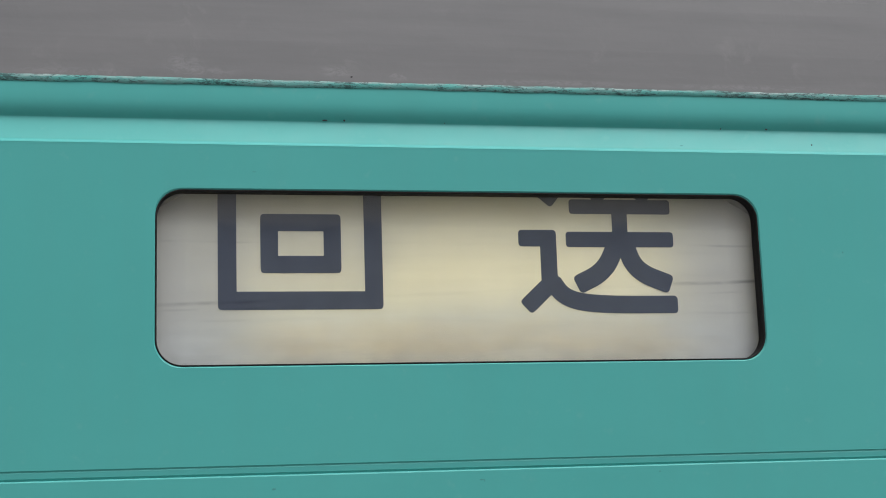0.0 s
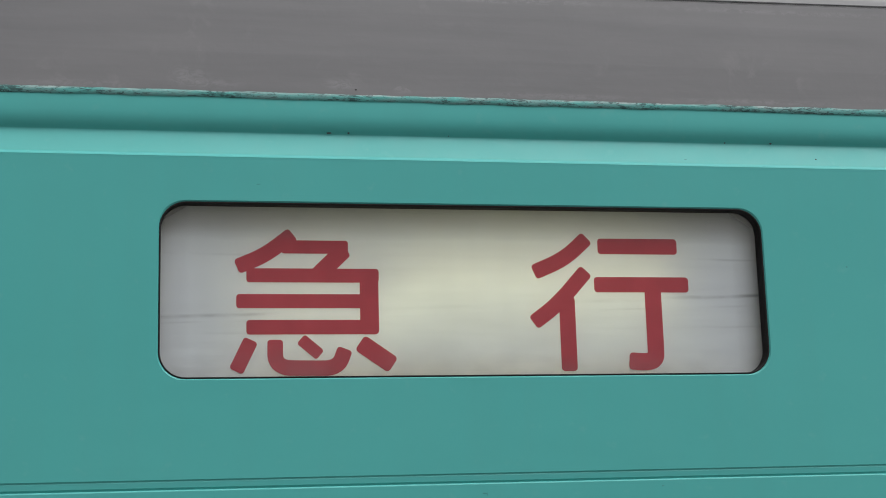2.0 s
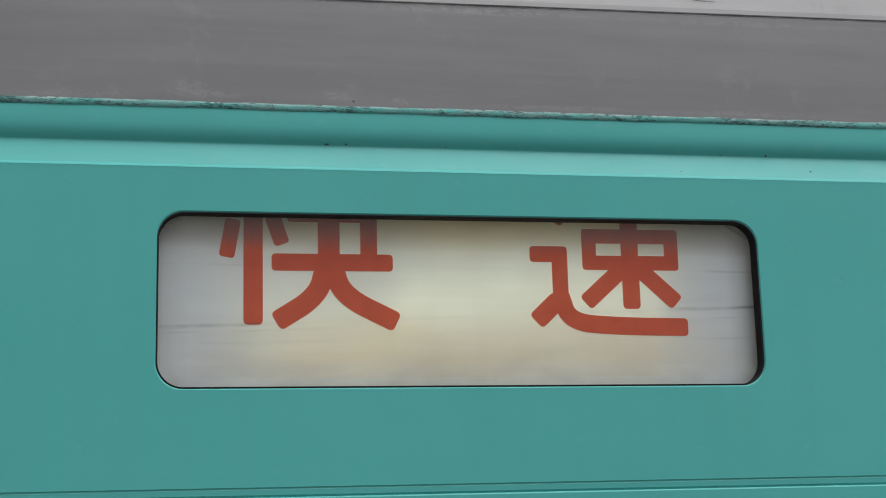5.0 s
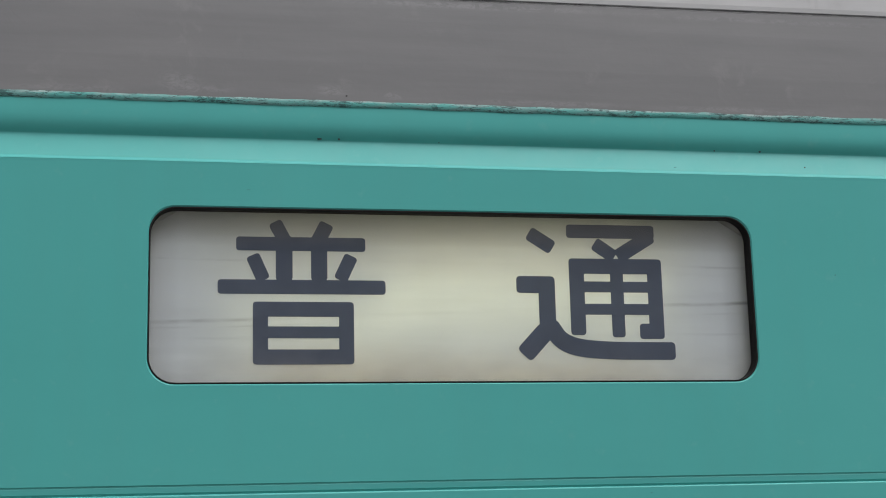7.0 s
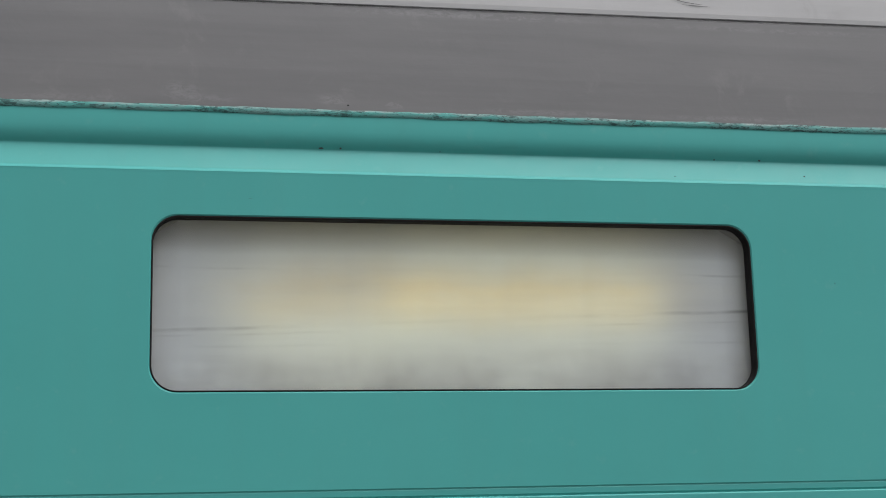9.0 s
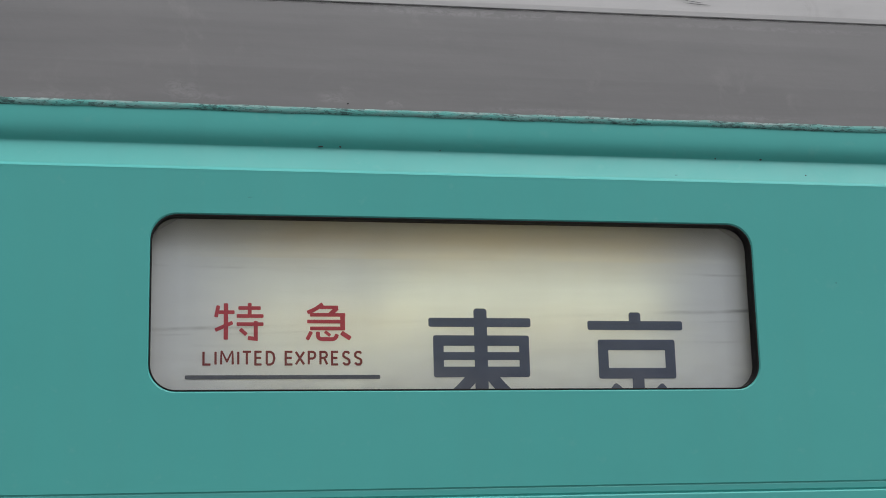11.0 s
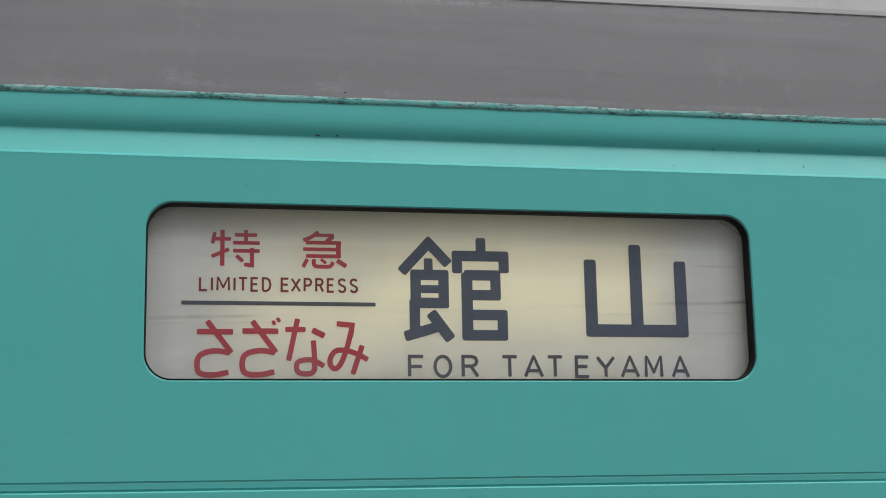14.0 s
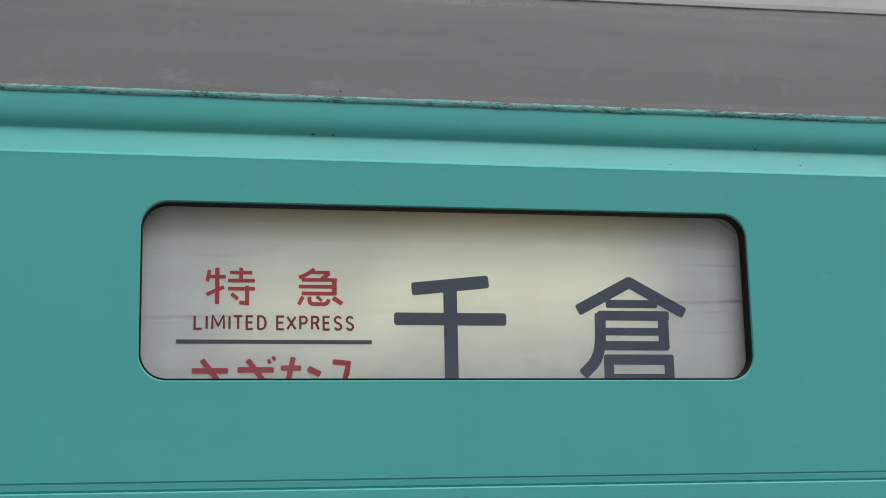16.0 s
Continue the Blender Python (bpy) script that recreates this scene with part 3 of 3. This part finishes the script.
def spaced_word(panel, letters, centres, widths, z0, z1, mat, macrons=(), pen=3.5):
    """Spaced capitals; a width is a letter's whole width in millimetres."""
    for ch, x, w in zip(letters, centres, widths):
        bm = bmesh.new()
        lo, hi, wide = z0 + pen / 2, z1 - pen / 2, w - pen
        if ch == "O":
            ring = ["%.2f,%.2f" % (x + wide / 2 * math.cos(a * math.pi / 14), (lo + hi) / 2 + (hi - lo) / 2 * math.sin(a * math.pi / 14)) for a in range(28)]
            strokes = "c%.1f " % pen + " ".join(ring)
        else:
            moved = []
            for st in CAPITALS[ch].split(";"):
                pts = [[float(v) for v in p.split(",")] for p in st.split()]
                moved.append("%.1f " % pen + " ".join("%.2f,%.2f" % (x - wide / 2 + u * wide, lo + v * (hi - lo)) for u, v in pts))
            strokes = "; ".join(moved)
        if x in macrons:
            strokes += "; 3.2 %g,%g %g,%g" % (x - 5, z1 + 4.2, x + 5, z1 + 4.2)
        stroke_mesh(bm, strokes)
        face_front(bm)
        part("letter", bm, mat, panel, smooth=None)


def legend_panel(label, number, lower, upper, smudge=0.0, age=0.0):
    """One section of the film; lower, upper: how deeply its two bands are scorched."""
    bm = bmesh.new()
    nx = 6
    vs = [[bm.verts.new((-0.345 + 0.69 * i / nx, 0, s * PITCH / 2)) for i in range(nx + 1)] for s in (-1, 1)]
    for i in range(nx):
        bm.faces.new((vs[0][i], vs[0][i + 1], vs[1][i + 1], vs[1][i]))
    return part("legend_panel", bm, blind_cloth(number, lower, upper, smudge, age), blind, label, smooth=None)


P_KAISOU = legend_panel("film section reading 回送 in navy", 0, 0.90, 0.25, age=0.55)
character(P_KAISOU, ("c18.8 -248.5,78.5 -98.7,78.5 -98.7,-54.2 -248.5,-54.2; "
    "c18 -205.8,26.8 -141.1,26.8 -141.1,-16.9 -205.8,-16.9"), NAVY)
character(P_KAISOU, ("18 56.4,11.6 88.8,11.6 88.8,-38.7; 18.4 87.8,-38.7 61.6,-63; "
    "~19 91,-33 104,-53 140,-60 229.7,-60; 15.8 75.1,70 98.1,51; 15.9 113.4,46.2 226.6,46.2; "
    "17.3 169.1,46.5 169.1,8.8; 16.8 108.4,10.4 228.7,10.4; ~20.5 164.5,6 150,-24 118.5,-39.3; "
    "~20.5 173.5,6 184.5,-24 223.5,-38.8; 15.3 135.9,82.7 147.4,52.1; 15.4 208.9,83.6 192.7,52.5"), NAVY)

P_KYUUKOU = legend_panel("film section reading 急行 in crimson", 1, 0.80, 0.15)
KYUU = ("~15.8 -242.5,37.9 -213.7,49.9 -185.4,72.3; 13.8 -197.2,58.9 -128.5,58.9; "
    "17.5 -131.5,57 -160.5,29; 14.5 -232.7,29.2 -97,29.2; 19.4 -107.3,35.9 -107.3,-31.7; "
    "14.5 -242.9,2.6 -107.3,2.6; 14.9 -232.8,-24.1 -98.1,-24.1; 15 -228,-36.9 -243.4,-68.7; "
    "~15.8 -203.9,-36.9 -204.1,-65.3 -169.4,-66 -140.5,-66.1 -132.8,-46.3; "
    "12.5 -178.1,-36.2 -158.5,-52.8; 18.5 -117.7,-40.1 -83.8,-63.6")
character(P_KYUUKOU, KYUU, CRIMSON)
character(P_KYUUKOU, ("~16.4 68.3,33.6 102.7,48.3 128,71.4; ~16.4 66.1,-20.1 93.4,-0.2 125.8,35.7; "
    "17.3 103.2,7.6 103.2,-71.1; 17 139.7,62.3 228.7,62.3; 16.5 134,20.7 239.4,20.7; "
    "~18.4 198.9,16.7 198.9,-30 198.9,-48 198.4,-59.5 187,-62.4 168.8,-60.6"), CRIMSON)

P_KAISOKU = legend_panel("film section reading 快速 in orange-red", 2, 0.80, 1.00)
character(P_KAISOKU, ("15.8 -243.6,40.7 -250.6,0.9; 19.6 -223.4,77.7 -223.4,-68.8; 15.9 -204.3,45.3 -193.4,14.8; "
    "17.6 -188.6,47.5 -103.7,47.5 -103.7,1; 22.8 -145.5,77.2 -145.5,-11.3; 18 -204.6,-3.8 -78.6,-3.8; "
    "~21.1 -149,-7 -157,-39 -200.2,-66; ~21.1 -141.5,-7 -131.5,-39 -75.1,-66.5"), ORANGE)
character(P_KAISOKU, ("17.4 82.2,63.9 109,45.1; 17.4 69,7.8 101.7,7.8 101.7,-41.2; 20.1 99.8,-40.3 73.6,-65; "
    "~19.2 101,-34.3 110,-65.1 159.5,-69.6 242.4,-70.7; 17.5 120.1,53.4 243.6,53.4; "
    "19.4 180.4,73.5 180.4,-51; c15.8 134.9,28 227.5,28 227.5,-1 134.9,-1; "
    "18.5 175,-4 129,-45; 18.5 187,-4 231.5,-44.5"), ORANGE)

P_FUTSUU = legend_panel("film section reading 普通 in navy", 3, 0.75, 0.30)
character(P_FUTSUU, ("14.2 -193.6,74 -181.6,51.2; 17.2 -183.9,59.6 -183.9,12.4; 15.2 -139.2,73.1 -150.3,51.6; "
    "16.8 -147.9,60.2 -147.9,12.7; 14.5 -232.7,51 -99.7,51; 14.9 -251.2,6.2 -79.2,6.2; "
    "14.2 -216.3,39 -204.8,13.1; 14.4 -114.3,39.3 -126.4,13.7; "
    "c15.4 -208.1,-16.8 -120.3,-16.8 -120.3,-65.7 -208.1,-65.7; 12.1 -207.3,-40.5 -120.7,-40.5"), NAVY)
character(P_FUTSUU, ("15.6 75.8,66.8 101.5,50.5; 18.2 60.5,10.9 93.5,10.9 93.5,-37.3; 20 92.6,-36.5 66.5,-64.2; "
    "~19 95,-31 109,-52.5 145,-59.5 233.7,-59.9; 14.8 117.5,69.3 216,69.3; "
    "15.9 213,65.8 173.5,41.6; 14.9 148,56.4 170.1,41.6; "
    "16.6 127,-42.9 127,31.4 214.2,31.4 214.2,-38.7 194.9,-38.7; 14.5 171.5,32.8 171.5,-45.1; "
    "11.8 131.5,9 213.1,9; 11.8 130.4,-15.1 211.7,-15.1"), NAVY)

P_BLANK = legend_panel("blank film section", 4, 0.80, 0.88, 0.9)


def small_kyuu():
    """The same character, drawn small."""
    narrow = KYUU.replace("-107.3", "-112.5").replace("-97,29.2", "-102,29.2").replace("-98.1,-24.1", "-104,-24.1")
    big = [[float(v) for v in p.split(",")] for st in narrow.split(";") for p in st.split()[1:]]
    ax, bx = min(p[0] for p in big), max(p[0] for p in big)
    az, bz = min(p[1] for p in big), max(p[1] for p in big)
    x0, x1, z0, z1 = -162.0, -117.5, 38.5, 75.6
    out = []
    for st in narrow.split(";"):
        head, *pts = st.split()
        flag = "~" if head[0] == "~" else ""
        w = float(head.strip("~")) * 0.262
        moved = []
        for p in pts:
            x, z = (float(v) for v in p.split(","))
            moved.append("%.1f,%.1f" % (x0 + (x - ax) / (bx - ax) * (x1 - x0), z0 + (z - az) / (bz - az) * (z1 - z0)))
        out.append(flag + "%.1f " % w + " ".join(moved))
    return ";".join(out)


def express_heading(panel):
    """The red heading that the limited express legends share."""
    character(panel, ("3.8 -251.6,73.2 -254,61.3; 3.8 -252.3,66.4 -235.4,66.4; 4.4 -244,75.6 -244,38.4; "
    "3.8 -254.7,48 -237.3,55.9; 3.8 -231.6,70.8 -209,70.8; 3.9 -220.2,76 -220.2,62.6; "
    "3.8 -233.3,62.6 -206.2,62.6; 3.8 -233.3,54.3 -206.2,54.3; 4.1 -214,57.5 -214,39.3 -222,40.2; "
    "3.9 -229.8,49.3 -223.3,43.5"), CRIMSON)
    character(panel, small_kyuu(), CRIMSON)
    spaced_word(panel, "LIMITED", (-262.5, -254.1, -242.8, -231.5, -222.9, -211.2, -199.1), (9.3, 2.2, 14.0, 2.2, 10.7, 8.6, 9.9), 12.1, 27.3, BROWN, pen=2.3)
    spaced_word(panel, "EXPRESS", (-180.4, -169.4, -157.1, -145.1, -133.6, -122.0, -109.8), (9.2, 10.7, 9.0, 9.2, 8.5, 9.5, 9.5), 12.1, 27.3, BROWN, pen=2.3)
    bm = bmesh.new()
    stroke_mesh(bm, ("4.1 -284.3,0.4 -87.3,0.4"))
    face_front(bm)
    part("underline", bm, SLATE, panel, smooth=None)
    for text in (("5.6 -268.4,-28.9 -232.5,-28.9; 5.6 -258.4,-17.9 -233.9,-50.1; "
    "~5.6 -235.3,-50.4 -250.2,-47.4 -265.4,-51.2 -268.6,-60.2 -266.6,-71.8 -250.2,-72.7 -236.7,-69.5"), ("5.7 -223.3,-28 -187,-28; 5.7 -213.4,-17.7 -189.3,-49.7; "
    "~5.7 -190.3,-49.9 -205.4,-47 -220.8,-50.8 -223.8,-59.8 -221.8,-71.6 -205.4,-72.6 -191,-69.2; "
    "3.6 -192.7,-17.2 -190.7,-21.7; 3.6 -188.4,-14.4 -185.7,-18.4"), ("5.4 -180.2,-26.1 -159.6,-26.1; 5.4 -167.6,-15 -176.8,-58; 6.2 -152.8,-26.4 -140.2,-32.5; "
    "~5.4 -151.6,-37.1 -150.2,-58.6 -150.6,-70.6 -162.4,-71.6 -168.8,-68.5 -168.8,-60 -163.5,-57.3 -152.2,-56.5 -140.7,-63.4"), ("5.5 -127.8,-19.8 -111.8,-21.2 -113.7,-33.8; "
    "~5.5 -112.9,-27.4 -117.2,-45.2 -124,-62.9 -130.9,-67.2 -136.1,-59.1 -130.7,-47.2 -119.2,-46.7 -106.6,-50.5 -95.9,-56.7; "
    "5.5 -101.6,-41.9 -111.4,-71.3")):
        character(panel, text, CRIMSON)


P_TOKYO = legend_panel("film section reading 特急 さざなみ 東京, FOR TŌKYŌ", 5, 0.95, 0.30, age=0.15)
express_heading(P_TOKYO)
character(P_TOKYO, ("9.5 -35.9,57.2 73.5,57.2; 14.1 19.3,72 19.3,-39.7; c11 -25.9,38.1 65.7,38.1 65.7,5.4 -25.9,5.4; "
    "8.3 -26,21.9 65.2,21.9; ~12.3 11.2,1.4 -10.3,-20.8 -36.1,-34.9; "
    "~12.3 28.8,2.1 48.2,-20.6 77.5,-33.6"), NAVY)
character(P_TOKYO, ("13.2 188.7,68.9 188.7,56.2; 9.7 135.9,54.7 242,54.7; "
    "c11.3 152,33.9 226.6,33.9 226.6,3.6 152,3.6; ~13.2 169.6,-10.1 156.4,-25 133.6,-36.3; "
    "~13.3 211.1,-10.6 225.4,-26.4 246,-36.3; ~13.2 189.7,-0.1 189.7,-18 189.7,-28 188.6,-34.6 180,-34.2 169,-29.6"), NAVY)
spaced_word(P_TOKYO, "FORTOKYO", (-12.8, 13.0, 42.3, 98.2, 131.2, 161.4, 195.2, 225.3), (18, 20, 19, 19, 20.5, 18.5, 22, 20.5), -71.2, -47.2, SLATE, (131.2, 225.3))

P_TATEYAMA = legend_panel("film section reading 特急 さざなみ 館山, FOR TATEYAMA", 6, 0.95, 0.75, age=0.5)
express_heading(P_TATEYAMA)
character(P_TATEYAMA, ("11 -60.2,34.8 -30.9,66.3 -9.8,43.8; 9.4 -31.4,49.9 -31.4,33.6; "
    "c11.1 -45.1,32.3 -15.5,32.3 -15.5,2.8 -45.1,2.8; 8.5 -45.5,17.3 -15.5,17.3; "
    "11.1 -46.4,6.9 -46.4,-31.2; 11 -57.4,-32.5 -19.7,-21.3; 11.9 -29.7,-6.9 -8.4,-35.6; "
    "10.7 25.1,72.7 25.1,53.1; 11.1 -0.7,34.5 -0.7,53.1 49.6,53.1 49.6,35.3; 12 9.4,35.5 9.4,-36.3; "
    "11.1 6.5,32.7 40.2,32.7 40.2,11.6 9,11.6; 11.1 9.8,-9.3 46.9,-9.3 46.9,-30.7 9.3,-30.7"), NAVY)
character(P_TATEYAMA, ("13.5 144.3,51.7 144.3,-24.7 245.4,-24.7 245.4,51.3; 13.6 195,68.6 195,-23"), NAVY)
spaced_word(P_TATEYAMA, "FORTATEYAMA", (-45.5, -17.9, 11.2, 53.2, 79.0, 102.1, 132.1, 157.6, 184.5, 210.8, 240.8), (18, 20, 19, 19, 22, 19, 17, 22, 22, 21, 21), -75.4, -51.2, SLATE)

P_CHIKURA = legend_panel("film section reading 特急 さざなみ 千倉", 7, 0.60, 0.12)
express_heading(P_CHIKURA)
character(P_CHIKURA, ("13.6 -45.2,56 36.9,64.7; 13.1 -64,24.9 54.9,24.9; 14.5 -4.6,59 -4.6,-46.5"), NAVY)
character(P_CHIKURA, ("12.2 132.4,35 191,65.8 251.8,33; 8.7 164.1,42.6 221.7,42.6; "
    "~12.2 157.4,32.7 156.2,-13.5 135.8,-33.2; 10.5 154.5,29.9 234.2,29.9; "
    "11.9 227.4,33.2 227.4,-6.4; 8.3 158.3,12.9 226,12.9; 10 155.8,-2.2 232.5,-2.2; "
    "c10.9 164.9,-16.9 231.8,-16.9 231.8,-37.5 164.9,-37.5"), NAVY)

PANELS = [P_KAISOU, P_KYUUKOU, P_KAISOKU, P_FUTSUU, P_BLANK, P_TOKYO, P_TATEYAMA, P_CHIKURA]

# ---------------------------------------------------------------- small marks on the paint
for x, z, w, h in ((-0.1473, 0.1668, 0.0054, 0.0018), (-0.1267, 0.1672, 0.0022, 0.0022), (0.3436, 0.1664, 0.0026, 0.0022), (0.290, 0.1660, 0.0018, 0.0016), (-0.020, 0.1664, 0.0014, 0.0012)):
    chip(x, z, 0.0130, w, h, CHIP)
chip(0.393, 0.1480, 0.0066, 0.0018, 0.0018, CHIP)
chip(0.240, 0.1440, 0.0046, 0.0030, 0.0010, MARK)
chip(-0.1187, 0.2130, 0.0078, 0.0024, 0.0018, CHIP)
chip(0.416, 0.0259, 0.0, 0.0018, 0.0022, MARK)
chip(-0.2214, 0.1076, 0.0, 0.0045, 0.0008, MARK)
chip(0.0037, -0.2077, -0.0008, 0.0044, 0.0016, MARK)
chip(0.0062, -0.2086, -0.0008, 0.0014, 0.0030, MARK)
chip(-0.205, -0.2110, -0.0008, 0.0040, 0.0024, MARK)
chip(0.192, -0.2045, -0.0008, 0.0030, 0.0016, MARK)


DARK_SCRATCH = plain("dark_scratch", (0.12, 0.12, 0.125), 0.7)


def scratch(pts, w, mat, y=0.0078):
    """A thin wavering score in the paint, through points (x, z)."""
    bm = bmesh.new()
    line = curve_points(pts, 2)
    pairs = []
    for i, (x, z) in enumerate(line):
        k = w / 2 * math.sin(math.pi * (i + 0.4) / (len(line) - 0.2)) * random.uniform(0.6, 1.2)
        pairs.append((bm.verts.new((x, y, Z + z - k)), bm.verts.new((x, y, Z + z + k))))
    for p, q in zip(pairs, pairs[1:]):
        bm.faces.new((p[0], q[0], q[1], p[1]))
    return part("scratch", bm, mat, carriage)


scratch([(0.250, 0.3530), (0.262, 0.3496), (0.275, 0.3478), (0.287, 0.3468)], 0.0009, DARK_SCRATCH, 0.0103)
scratch([(0.262, 0.3460), (0.280, 0.3450), (0.296, 0.3446)], 0.0007, DARK_SCRATCH, 0.0103)


# ---------------------------------------------------------------- what moves
def travel(t):
    """How far the blind has run upward, in metres."""
    if t <= 4.2:
        return 0.101 * t
    if t <= 6.5:
        return 0.4242 + 0.1026 * (t - 4.2)
    return 0.6602 + 0.1035 * (t - 6.5)


def motions():
    """The film runs up past the window; each section swings in from the store below and away to the one above."""
    for k, panel in enumerate(PANELS):
        rows = []
        for i in range(65):
            t = i * 0.25
            z = 0.032 - PITCH * k + travel(t)
            over = min(max(abs(z) - 0.26, 0.0), 0.04)
            z = max(-0.30, min(0.30, z))
            rows.append((t, pose(0, over / 0.04 * (0.30 + 0.012 * k), z)))
        walk(panel, rows)


motions()
